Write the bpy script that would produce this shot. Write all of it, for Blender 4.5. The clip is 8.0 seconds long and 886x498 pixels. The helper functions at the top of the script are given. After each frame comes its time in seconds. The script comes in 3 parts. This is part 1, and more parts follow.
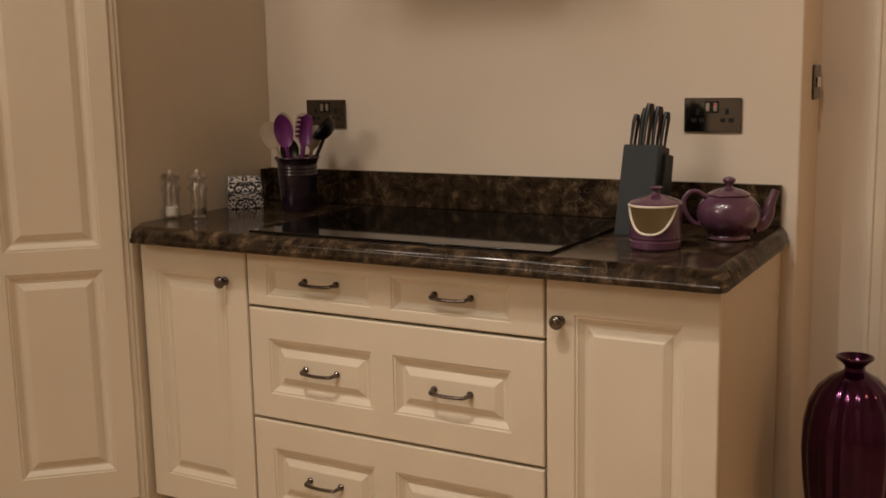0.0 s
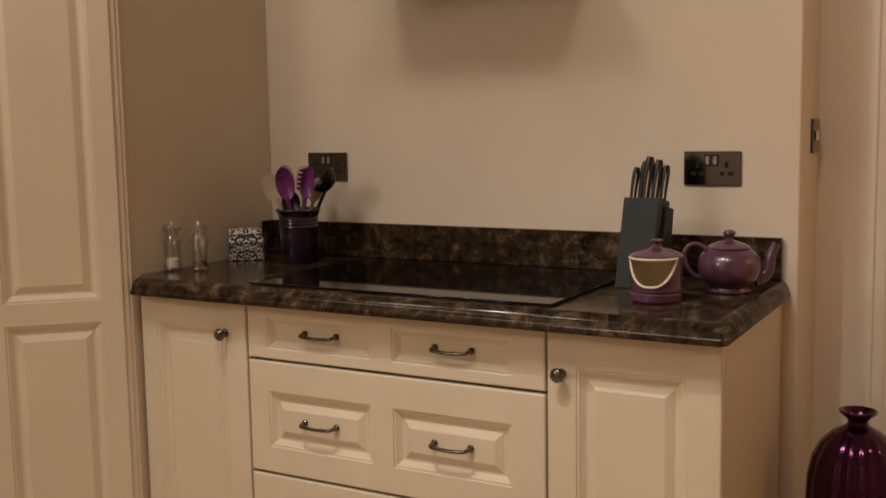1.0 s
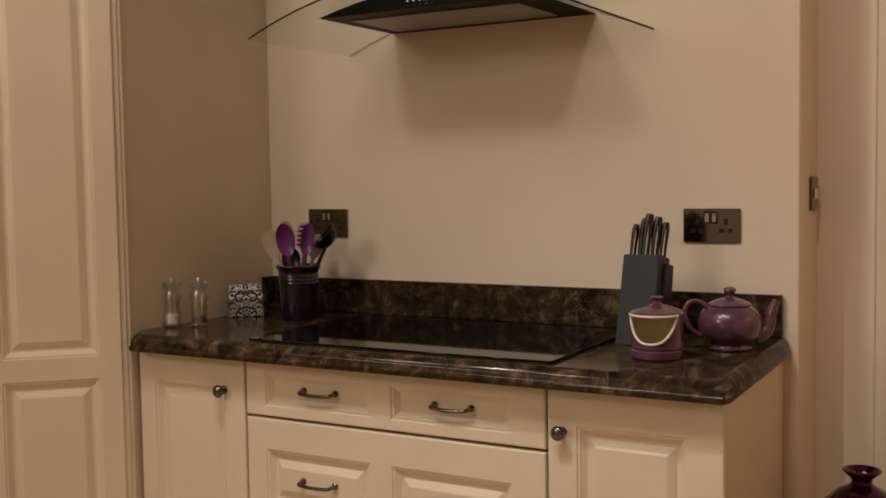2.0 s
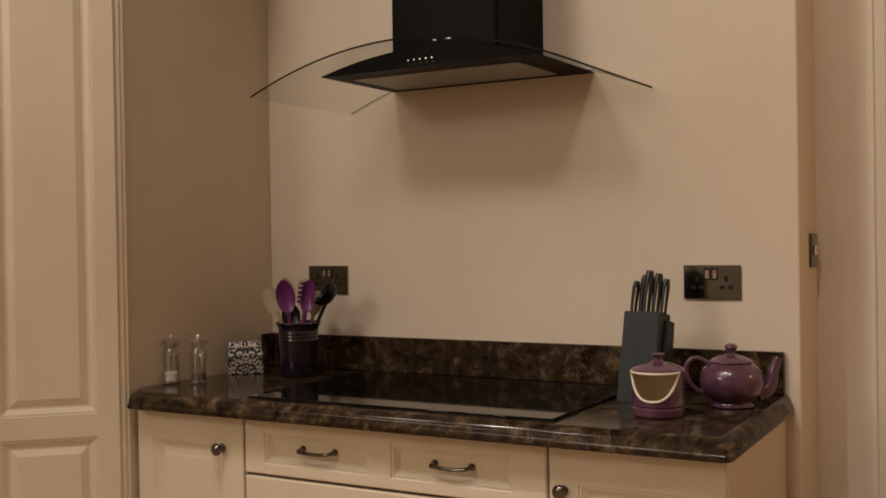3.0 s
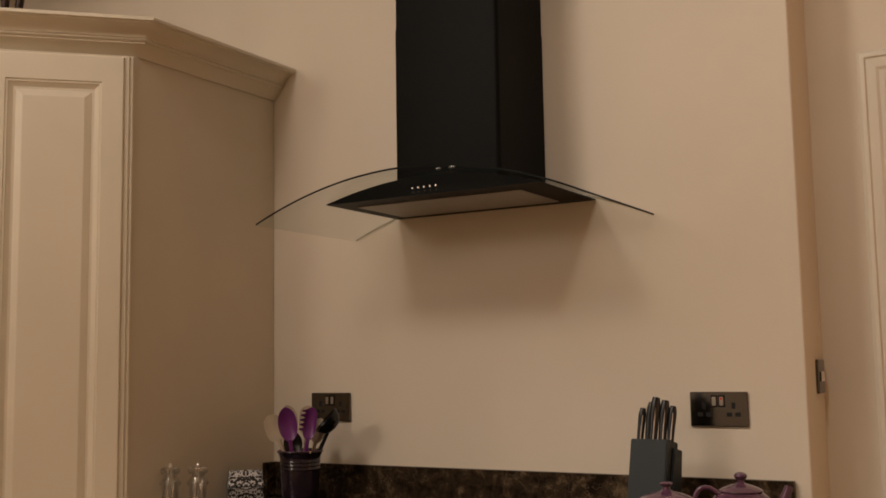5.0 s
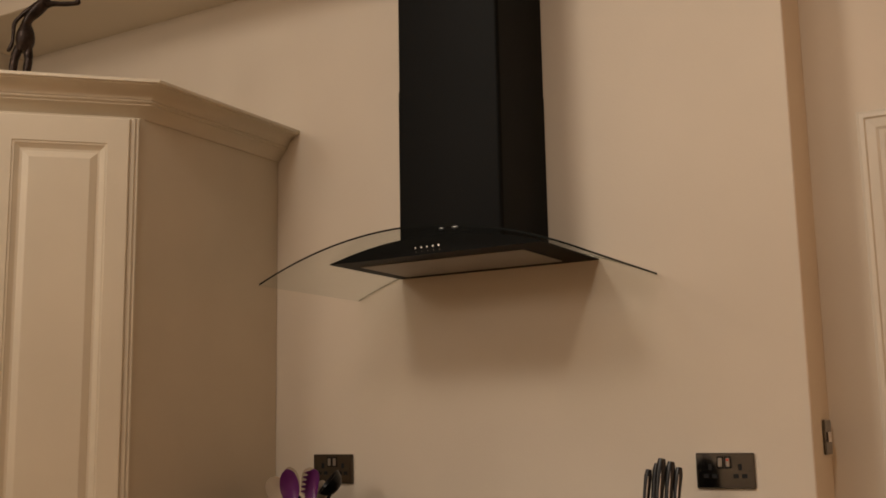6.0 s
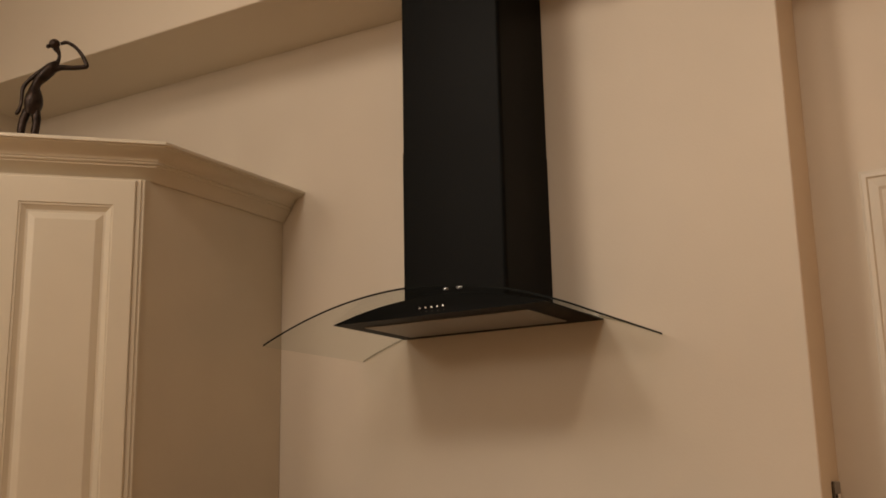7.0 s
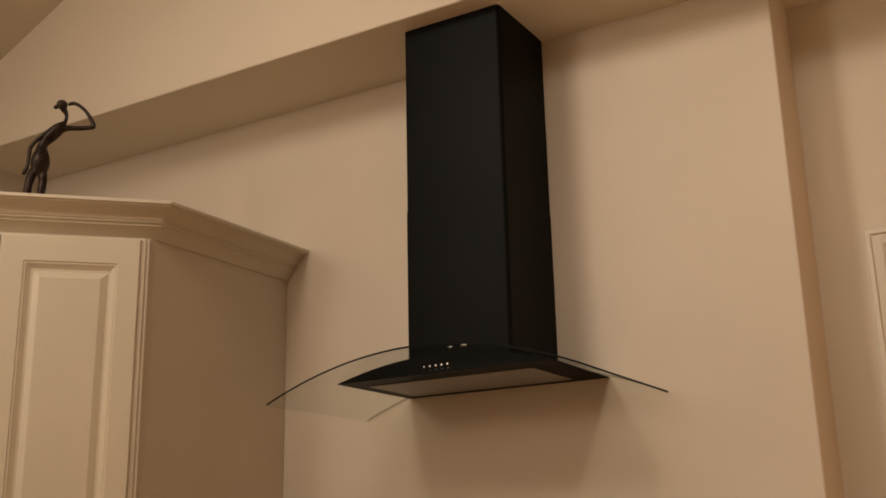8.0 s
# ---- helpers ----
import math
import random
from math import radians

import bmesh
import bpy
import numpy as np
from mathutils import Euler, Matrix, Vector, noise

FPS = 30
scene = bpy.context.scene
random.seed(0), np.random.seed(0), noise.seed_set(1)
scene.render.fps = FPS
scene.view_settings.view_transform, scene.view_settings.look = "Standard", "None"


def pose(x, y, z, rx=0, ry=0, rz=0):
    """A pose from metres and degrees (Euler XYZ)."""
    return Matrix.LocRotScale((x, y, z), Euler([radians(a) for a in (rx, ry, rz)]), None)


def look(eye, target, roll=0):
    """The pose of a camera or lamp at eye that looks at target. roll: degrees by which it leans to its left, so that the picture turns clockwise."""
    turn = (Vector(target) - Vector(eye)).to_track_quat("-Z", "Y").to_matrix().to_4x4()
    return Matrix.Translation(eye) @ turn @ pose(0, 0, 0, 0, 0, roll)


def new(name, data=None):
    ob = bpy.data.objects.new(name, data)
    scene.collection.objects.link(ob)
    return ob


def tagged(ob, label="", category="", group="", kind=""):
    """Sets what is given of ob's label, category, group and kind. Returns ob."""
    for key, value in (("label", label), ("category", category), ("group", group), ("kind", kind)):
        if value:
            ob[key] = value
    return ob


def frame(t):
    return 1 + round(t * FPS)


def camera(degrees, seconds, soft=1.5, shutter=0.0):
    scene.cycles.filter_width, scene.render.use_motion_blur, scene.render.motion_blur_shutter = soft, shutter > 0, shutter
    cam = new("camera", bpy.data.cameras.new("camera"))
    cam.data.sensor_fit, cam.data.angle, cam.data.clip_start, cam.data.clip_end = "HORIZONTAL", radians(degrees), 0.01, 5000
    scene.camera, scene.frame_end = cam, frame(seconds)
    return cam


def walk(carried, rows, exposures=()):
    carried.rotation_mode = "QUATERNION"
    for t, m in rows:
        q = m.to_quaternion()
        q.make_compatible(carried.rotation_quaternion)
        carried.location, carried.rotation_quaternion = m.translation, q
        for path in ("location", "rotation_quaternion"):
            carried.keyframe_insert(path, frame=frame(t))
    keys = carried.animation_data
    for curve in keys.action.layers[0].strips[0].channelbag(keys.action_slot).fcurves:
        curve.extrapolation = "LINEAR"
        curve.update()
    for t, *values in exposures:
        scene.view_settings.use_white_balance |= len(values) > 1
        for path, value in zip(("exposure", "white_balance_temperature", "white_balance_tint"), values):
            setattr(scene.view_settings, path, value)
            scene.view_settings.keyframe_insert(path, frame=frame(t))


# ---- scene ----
# camera on a tripod, tilting slowly upwards
cam = camera(44.95, 8.0, soft=1.7)
EYE = Vector((2.207, -2.688, 1.328))
TURNS = [  # seconds, yaw, pitch, lean to the right
    (0, 30.268, -9.347, 1.105),
    (0.5, 30.255, -8.044, 1.035),
    (1, 30.252, -6.549, 1.000),
    (1.5, 30.225, -5.080, 0.930),
    (3, 30.170, -0.491, 0.900),
    (3.5, 30.157, 0.870, 0.910),
    (4, 30.172, 2.587, 0.890),
    (4.5, 30.198, 4.440, 0.920),
    (5, 30.266, 6.253, 0.955),
    (6.5, 30.448, 11.047, 1.075),
    (7, 30.549, 12.679, 1.140),
    (7.5, 30.650, 14.100, 1.200),
    (8, 30.710, 15.786, 1.270),
]


def aim(yaw, pitch, lean):
    y, p = radians(yaw), radians(pitch)
    way = Vector((-math.sin(y) * math.cos(p), math.cos(y) * math.cos(p), math.sin(p)))
    return look(EYE, EYE + way, -lean)


walk(cam, [(t, aim(a, b, c)) for t, a, b, c in TURNS], [(0, -0.05, 6380, 10), (3.5, -0.04, 6400, 10), (5.0, -0.10, 6480, 10), (6.5, -0.12, 6650, 10), (8, -0.06, 6850, 10)])

# ---- light: warm ceiling spots over the kitchen floor, and added fill lamps ----
world = bpy.data.worlds.new("world")
world.use_nodes = True
world.node_tree.nodes["Background"].inputs[0].default_value = (0.9, 0.75, 0.6, 1)
world.node_tree.nodes["Background"].inputs[1].default_value = 0.02
scene.world = world
LAMP = (1.0, 0.862, 0.735)
# two unseen lamps added: orange glow from the right, broad fill from the front
for lx, ly, lz, watts, color, wide in [(3.1, -0.14, 1.75, 6.0, (1.0, 0.50, 0.25), 0.07), (-0.9, -4.6, 2.9, 74, LAMP, 0.4)]:
    lamp = bpy.data.lights.new("fill_lamp", "POINT")
    lamp.energy, lamp.color, lamp.shadow_soft_size = watts, color, wide
    new("fill_lamp", lamp).location = (lx, ly, lz)
for lx, ly, watts in ((-0.9, -2.3, 52), (0.3, -2.3, 58), (1.2, -2.2, 17)):
    lamp = bpy.data.lights.new("ceiling_spot", "SPOT")
    lamp.energy, lamp.color, lamp.shadow_soft_size = watts, LAMP, 0.28
    lamp.spot_size, lamp.spot_blend = radians(155), 1.0
    new("ceiling_spot", lamp).matrix_world = look((lx, ly, 3.4), (1.2, -0.4, 0.8))
# fill spot added to brighten the wall past the end of the worktop
lamp = bpy.data.lights.new("narrow_spot", "SPOT")
lamp.energy, lamp.color, lamp.shadow_soft_size = 50, LAMP, 0.15
lamp.spot_size, lamp.spot_blend = radians(82), 1.0
new("narrow_spot", lamp).matrix_world = look((1.7, -2.3, 3.4), (2.15, 0.0, 1.35))
# recessed downlight in front of the units
lamp = bpy.data.lights.new("narrow_spot", "SPOT")
lamp.energy, lamp.color, lamp.shadow_soft_size = 104, LAMP, 0.035
lamp.spot_size, lamp.spot_blend = radians(78), 0.7
new("narrow_spot", lamp).matrix_world = look((1.0, -1.9, 3.4), (1.5, -1.5, 0))


# ---- materials ----
def mat(name, color, rough=0.5, metal=0.0, vary=0.06, scale=6.0, bump=0.0, bump_scale=200.0, coat=0.0, spec=0.5):
    """Principled surface with blotches at a large scale and grain at a fine one."""
    m = bpy.data.materials.new(name)
    m.use_nodes = True
    nt = m.node_tree
    b = nt.nodes["Principled BSDF"]
    b.inputs["Roughness"].default_value, b.inputs["Metallic"].default_value = rough, metal
    b.inputs["Coat Weight"].default_value, b.inputs["Coat Roughness"].default_value = coat, 0.06
    b.inputs["Specular IOR Level"].default_value = spec
    co = nt.nodes.new("ShaderNodeTexCoord")
    big, fine = nt.nodes.new("ShaderNodeTexNoise"), nt.nodes.new("ShaderNodeTexNoise")
    big.inputs["Scale"].default_value, big.inputs["Detail"].default_value = scale, 3
    fine.inputs["Scale"].default_value, fine.inputs["Detail"].default_value = bump_scale, 2
    for n in (big, fine):
        nt.links.new(co.outputs["Object"], n.inputs["Vector"])
    ramp = nt.nodes.new("ShaderNodeValToRGB")
    ramp.color_ramp.elements[0].position, ramp.color_ramp.elements[1].position = 0.3, 0.7
    ramp.color_ramp.elements[0].color = (*[c * (1 - vary) for c in color], 1)
    ramp.color_ramp.elements[1].color = (*[min(1, c * (1 + vary)) for c in color], 1)
    nt.links.new(big.outputs["Fac"], ramp.inputs["Fac"])
    nt.links.new(ramp.outputs["Color"], b.inputs["Base Color"])
    rr = nt.nodes.new("ShaderNodeMapRange")
    rr.inputs["To Min"].default_value, rr.inputs["To Max"].default_value = rough * 0.85, min(1, rough * 1.15)
    nt.links.new(big.outputs["Fac"], rr.inputs["Value"])
    nt.links.new(rr.outputs["Result"], b.inputs["Roughness"])
    if bump:
        bu = nt.nodes.new("ShaderNodeBump")
        bu.inputs["Strength"].default_value, bu.inputs["Distance"].default_value = bump, 0.002
        nt.links.new(fine.outputs["Fac"], bu.inputs["Height"])
        nt.links.new(bu.outputs["Normal"], b.inputs["Normal"])
    return m


def marble():
    """Dark brown polished marble with tan veins and pale clouds."""
    m = bpy.data.materials.new("brown_marble")
    m.use_nodes = True
    nt = m.node_tree
    b = nt.nodes["Principled BSDF"]
    b.inputs["Roughness"].default_value = 0.15
    b.inputs["Specular IOR Level"].default_value = 0.17
    co = nt.nodes.new("ShaderNodeTexCoord")
    warp = nt.nodes.new("ShaderNodeTexNoise")
    warp.inputs["Scale"].default_value, warp.inputs["Detail"].default_value = 7, 5
    nt.links.new(co.outputs["Object"], warp.inputs["Vector"])
    add = nt.nodes.new("ShaderNodeVectorMath")
    add.operation = "MULTIPLY_ADD"
    add.inputs[1].default_value = (0.12, 0.12, 0.12)
    nt.links.new(warp.outputs["Color"], add.inputs[0])
    nt.links.new(co.outputs["Object"], add.inputs[2])
    vor = nt.nodes.new("ShaderNodeTexVoronoi")
    vor.feature = "DISTANCE_TO_EDGE"
    vor.inputs["Scale"].default_value = 15
    far = nt.nodes.new("ShaderNodeVectorMath")
    far.operation = "MULTIPLY_ADD"
    far.inputs[1].default_value = (0.5, 0.5, 0.5)
    nt.links.new(warp.outputs["Color"], far.inputs[0])
    nt.links.new(co.outputs["Object"], far.inputs[2])
    nt.links.new(far.outputs["Vector"], vor.inputs["Vector"])
    vein = nt.nodes.new("ShaderNodeValToRGB")
    vein.color_ramp.elements[0].position, vein.color_ramp.elements[0].color = 0.0, (1, 1, 1, 1)
    vein.color_ramp.elements[1].position, vein.color_ramp.elements[1].color = 0.022, (0, 0, 0, 1)
    nt.links.new(vor.outputs["Distance"], vein.inputs["Fac"])
    cloud = nt.nodes.new("ShaderNodeTexNoise")
    cloud.inputs["Scale"].default_value, cloud.inputs["Detail"].default_value = 27, 10
    cloud.inputs["Roughness"].default_value = 0.66
    nt.links.new(add.outputs["Vector"], cloud.inputs["Vector"])
    base = nt.nodes.new("ShaderNodeValToRGB")
    e = base.color_ramp.elements
    e[0].position, e[0].color = 0.38, (0.010, 0.0065, 0.004, 1)
    e[1].position, e[1].color = 0.74, (0.185, 0.128, 0.076, 1)
    mid = base.color_ramp.elements.new(0.54)
    mid.color = (0.040, 0.0265, 0.0155, 1)
    nt.links.new(cloud.outputs["Fac"], base.inputs["Fac"])
    patch = nt.nodes.new("ShaderNodeTexNoise")
    patch.inputs["Scale"].default_value = 5
    nt.links.new(co.outputs["Object"], patch.inputs["Vector"])
    much = nt.nodes.new("ShaderNodeMath")
    much.operation = "MULTIPLY"
    half = nt.nodes.new("ShaderNodeMath")
    half.operation, half.inputs[1].default_value = "MULTIPLY", 0.85
    nt.links.new(vein.outputs["Color"], half.inputs[0])
    nt.links.new(half.outputs[0], much.inputs[0])
    pr = nt.nodes.new("ShaderNodeMapRange")
    pr.inputs["From Min"].default_value, pr.inputs["From Max"].default_value = 0.46, 0.9
    nt.links.new(patch.outputs["Fac"], pr.inputs["Value"])
    nt.links.new(pr.outputs["Result"], much.inputs[1])
    mix = nt.nodes.new("ShaderNodeMix")
    mix.data_type = "RGBA"
    nt.links.new(much.outputs[0], mix.inputs["Factor"])
    nt.links.new(base.outputs["Color"], mix.inputs[6])
    mix.inputs[7].default_value = (0.36, 0.25, 0.16, 1)
    nt.links.new(mix.outputs[2], b.inputs["Base Color"])
    return m


def sheet_glass(name, tint, gloss=0.03, shine=0.16, rough=0.02):
    """A thin clear sheet: it lets light through and mirrors at grazing angles."""
    m = bpy.data.materials.new(name)
    m.use_nodes = True
    nt = m.node_tree
    nt.nodes.remove(nt.nodes["Principled BSDF"])
    out = nt.nodes["Material Output"]
    tr, gl, mx, fr, pw = (nt.nodes.new(k) for k in ("ShaderNodeBsdfTransparent", "ShaderNodeBsdfGlossy", "ShaderNodeMixShader", "ShaderNodeLayerWeight", "ShaderNodeMath"))
    tr.inputs["Color"].default_value = (*tint, 1)
    gl.inputs["Roughness"].default_value = rough
    pw.operation = "POWER"
    pw.inputs[1].default_value = 4.0
    fr.inputs["Blend"].default_value = 0.5
    nt.links.new(fr.outputs["Facing"], pw.inputs[0])
    sc = nt.nodes.new("ShaderNodeMath")
    sc.operation, sc.inputs[1].default_value, sc.inputs[2].default_value = "MULTIPLY_ADD", shine, gloss
    nt.links.new(pw.outputs[0], sc.inputs[0])
    nt.links.new(sc.outputs[0], mx.inputs[0])
    nt.links.new(tr.outputs[0], mx.inputs[1])
    nt.links.new(gl.outputs[0], mx.inputs[2])
    nt.links.new(mx.outputs[0], out.inputs["Surface"])
    return m


def damask():
    """Black and silver leaf pattern printed on a tin."""
    m = bpy.data.materials.new("silver_damask")
    m.use_nodes = True
    nt = m.node_tree
    b = nt.nodes["Principled BSDF"]
    co = nt.nodes.new("ShaderNodeTexCoord")
    sym = nt.nodes.new("ShaderNodeVectorMath")
    sym.operation = "ABSOLUTE"
    nt.links.new(co.outputs["Object"], sym.inputs[0])
    w = nt.nodes.new("ShaderNodeTexWave")
    w.wave_type, w.rings_direction = "RINGS", "SPHERICAL"
    w.inputs["Scale"].default_value, w.inputs["Distortion"].default_value = 9, 11
    w.inputs["Detail"].default_value, w.inputs["Detail Scale"].default_value = 1.6, 11
    nt.links.new(sym.outputs["Vector"], w.inputs["Vector"])
    r = nt.nodes.new("ShaderNodeValToRGB")
    r.color_ramp.elements[0].position, r.color_ramp.elements[0].color = 0.55, (0.012, 0.012, 0.014, 1)
    r.color_ramp.elements[1].position, r.color_ramp.elements[1].color = 0.68, (0.72, 0.72, 0.74, 1)
    nt.links.new(w.outputs["Fac"], r.inputs["Fac"])
    nt.links.new(r.outputs["Color"], b.inputs["Base Color"])
    mr = nt.nodes.new("ShaderNodeMath")
    mr.operation = "MULTIPLY"
    mr.inputs[1].default_value = 0.6
    nt.links.new(r.outputs["Color"], mr.inputs[0])
    nt.links.new(mr.outputs[0], b.inputs["Metallic"])
    b.inputs["Roughness"].default_value = 0.3
    return m


M_WALL = mat("cream_wall_paint", (0.74, 0.66, 0.55), 0.75, vary=0.03, scale=2.5, bump=0.15, bump_scale=140, spec=0.2)
M_CEIL = mat("cream_ceiling_paint", (0.74, 0.66, 0.54), 0.85, vary=0.02, scale=2, bump=0.1, bump_scale=120, spec=0.2)
M_CAB = mat("ivory_cabinet_paint", (0.72, 0.65, 0.52), 0.42, vary=0.025, scale=5, bump=0.06, bump_scale=260)
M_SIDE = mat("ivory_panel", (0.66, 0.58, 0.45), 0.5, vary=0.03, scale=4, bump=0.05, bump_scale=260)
M_TRIM = mat("white_gloss_trim", (0.72, 0.67, 0.57), 0.35, vary=0.02, scale=4)
M_GAP = mat("dark_carcass", (0.10, 0.075, 0.05), 0.8)
M_MARBLE = marble()
M_HOB = mat("black_hob_glass", (0.003, 0.003, 0.0034), 0.04, vary=0.2, spec=0.3)
M_HOOD = mat("black_hood_steel", (0.0032, 0.0036, 0.0034), 0.5, vary=0.12, scale=3, bump=0.03, spec=0.09)
M_FILTER = mat("brushed_filter_mesh", (0.33, 0.31, 0.28), 0.45, metal=0.6, vary=0.1, scale=8, bump=0.5, bump_scale=900)
M_CHROME = mat("chrome", (0.8, 0.8, 0.82), 0.12, metal=1.0)
M_STEEL = mat("polished_steel", (0.80, 0.80, 0.84), 0.28, metal=1.0, vary=0.05)
M_NICKEL = mat("black_nickel_plate", (0.15, 0.145, 0.14), 0.14, metal=1.0, vary=0.1)
M_ROCKER = mat("satin_silver", (0.42, 0.41, 0.39), 0.3, metal=0.9)
M_BRONZE = mat("dark_bronze_handle", (0.16, 0.14, 0.13), 0.16, metal=0.95, vary=0.3, scale=60)
M_FIGURE = mat("dark_bronze_cast", (0.032, 0.021, 0.016), 0.38, metal=0.7, vary=0.6, scale=45, bump=0.9, bump_scale=120)
M_BLACK = mat("black_plastic", (0.007, 0.007, 0.008), 0.32, spec=0.35)
M_HOLE = mat("socket_hole", (0.004, 0.004, 0.004), 0.8)
M_PURPLE = mat("purple_glazed_stoneware", (0.098, 0.040, 0.074), 0.26, vary=0.3, scale=14, bump=0.35, bump_scale=110, coat=0.5)
M_CROCK = mat("dark_purple_glaze", (0.012, 0.0062, 0.0145), 0.2, vary=0.4, scale=12, bump=0.1, bump_scale=90, coat=0.3)
M_RIM = mat("bare_rim", (0.74, 0.68, 0.56), 0.5, vary=0.06, scale=20)
M_INNER = mat("cream_glaze", (0.80, 0.69, 0.50), 0.3, vary=0.08, scale=14, coat=0.4)
M_SPOON = mat("purple_silicone", (0.14, 0.022, 0.16), 0.3, vary=0.1)
M_HORN = mat("pale_silicone", (0.42, 0.34, 0.25), 0.45, vary=0.1, scale=20)
M_BLOCK = mat("charcoal_block", (0.011, 0.0175, 0.0205), 0.5, spec=0.3, vary=0.12, scale=20, bump=0.08)
M_VASE = mat("purple_lustre_glass", (0.046, 0.004, 0.034), 0.15, metal=0.85, vary=0.4, scale=7, coat=0.35)
M_SALT = mat("salt", (0.85, 0.82, 0.77), 0.8, vary=0.05, scale=60, bump=0.6, bump_scale=700)
M_PEPPER = mat("peppercorns", (0.03, 0.022, 0.016), 0.7, vary=0.5, scale=300, bump=0.8, bump_scale=400)
M_TIN = damask()
M_GLASS = sheet_glass("hood_glass", (0.94, 0.955, 0.945))
M_BACK_EDGE = sheet_glass("glass_back_edge", (0.55, 0.56, 0.51), 0.01)
M_CLEAR = sheet_glass("clear_acrylic", (0.95, 0.95, 0.94), 0.16, 0.6, 0.16)
M_EDGE = mat("glass_edge", (0.003, 0.004, 0.003), 0.4, spec=0.06)
M_FLOOR = mat("oak_floor", (0.52, 0.36, 0.21), 0.35, vary=0.12, scale=2, bump=0.1)
M_RED = bpy.data.materials.new("red_neon")
M_RED.use_nodes = True
M_RED.node_tree.nodes["Principled BSDF"].inputs["Base Color"].default_value = (0.5, 0.03, 0.01, 1)
M_RED.node_tree.nodes["Principled BSDF"].inputs["Emission Color"].default_value = (1, 0.12, 0.03, 1)
M_RED.node_tree.nodes["Principled BSDF"].inputs["Emission Strength"].default_value = 0.15


# ---- building helpers ----
def link(name, bm, material, smooth=False):
    bmesh.ops.recalc_face_normals(bm, faces=bm.faces)
    me = bpy.data.meshes.new(name)
    bm.to_mesh(me)
    bm.free()
    for m in material if isinstance(material, (list, tuple)) else (material,):
        me.materials.append(m)
    if smooth:
        me.shade_smooth()
        me.set_sharp_from_angle(angle=radians(38))
    return new(name, me)


def part(name, bm, material, parent, label="", smooth=False):
    ob = link(name, bm, material, smooth)
    ob.parent = parent
    if label:
        tagged(ob, label)
    return ob


def thing(name, label, category, place=(0, 0, 0), turn=0.0, group="", kind=""):
    ob = new(name)
    ob.matrix_world = pose(*place, 0, 0, turn)
    ob.empty_display_size = 0.05
    return tagged(ob, label, category, group, kind)


def box(lo, hi, bevel=0.0, bm=None, seg=1):
    bm2 = bmesh.new()
    bmesh.ops.create_cube(bm2, size=1)
    for v in bm2.verts:
        v.co = [lo[i] + (v.co[i] + 0.5) * (hi[i] - lo[i]) for i in range(3)]
    if bevel:
        bmesh.ops.bevel(bm2, geom=bm2.edges[:], offset=bevel, segments=seg, affect="EDGES", profile=0.5)
    if bm is None:
        return bm2
    join(bm, bm2)
    return bm


def join(bm, other):
    me = bpy.data.meshes.new("tmp")
    other.to_mesh(me)
    other.free()
    bm.from_mesh(me)
    bpy.data.meshes.remove(me)


def lathe(profile, n=40, centre=(0, 0, 0)):
    """A surface of revolution about z from (radius, height) pairs."""
    bm = bmesh.new()
    rings = []
    for r, z in profile:
        if r < 1e-5:
            rings.append([bm.verts.new((centre[0], centre[1], centre[2] + z))])
        else:
            rings.append([bm.verts.new((centre[0] + r * math.cos(2 * math.pi * k / n), centre[1] + r * math.sin(2 * math.pi * k / n), centre[2] + z)) for k in range(n)])
    for a, b in zip(rings, rings[1:]):
        for k in range(n):
            q = [a[k % len(a)], a[(k + 1) % len(a)], b[(k + 1) % len(b)], b[k % len(b)]]
            q = list(dict.fromkeys(q))
            if len(q) > 2:
                bm.faces.new(q)
    return bm


def spline(pts, steps=6):
    """Points on a smooth curve through pts."""
    p = [Vector(q) for q in pts]
    p = [2 * p[0] - p[1], *p, 2 * p[-1] - p[-2]]
    out = []
    for i in range(1, len(p) - 2):
        for k in range(steps):
            t = k / steps
            a, b, c, d = p[i - 1:i + 3]
            out.append(0.5 * (2 * b + (c - a) * t + (2 * a - 5 * b + 4 * c - d) * t * t + (3 * b - a - 3 * c + d) * t ** 3))
    return out + [p[-2]]


def tube(pts, radii, n=12, bm=None, flat=1.0):
    """A closed tube along pts; radii one number or one per point; flat squeezes it along its second axis."""
    bm = bm or bmesh.new()
    pts = [Vector(q) for q in pts]
    if not isinstance(radii, (list, tuple)):
        radii = [radii] * len(pts)
    rings, side = [], None
    for i, p in enumerate(pts):
        d = (pts[min(i + 1, len(pts) - 1)] - pts[max(i - 1, 0)]).normalized()
        side = d.orthogonal().normalized() if side is None else (side - d * side.dot(d)).normalized()
        up = d.cross(side)
        rings.append([bm.verts.new(p + radii[i] * (side * math.cos(2 * math.pi * k / n) + flat * up * math.sin(2 * math.pi * k / n))) for k in range(n)])
    for a, b in zip(rings, rings[1:]):
        for k in range(n):
            bm.faces.new((a[k], a[(k + 1) % n], b[(k + 1) % n], b[k]))
    bm.faces.new(rings[0][::-1])
    bm.faces.new(rings[-1])
    return bm


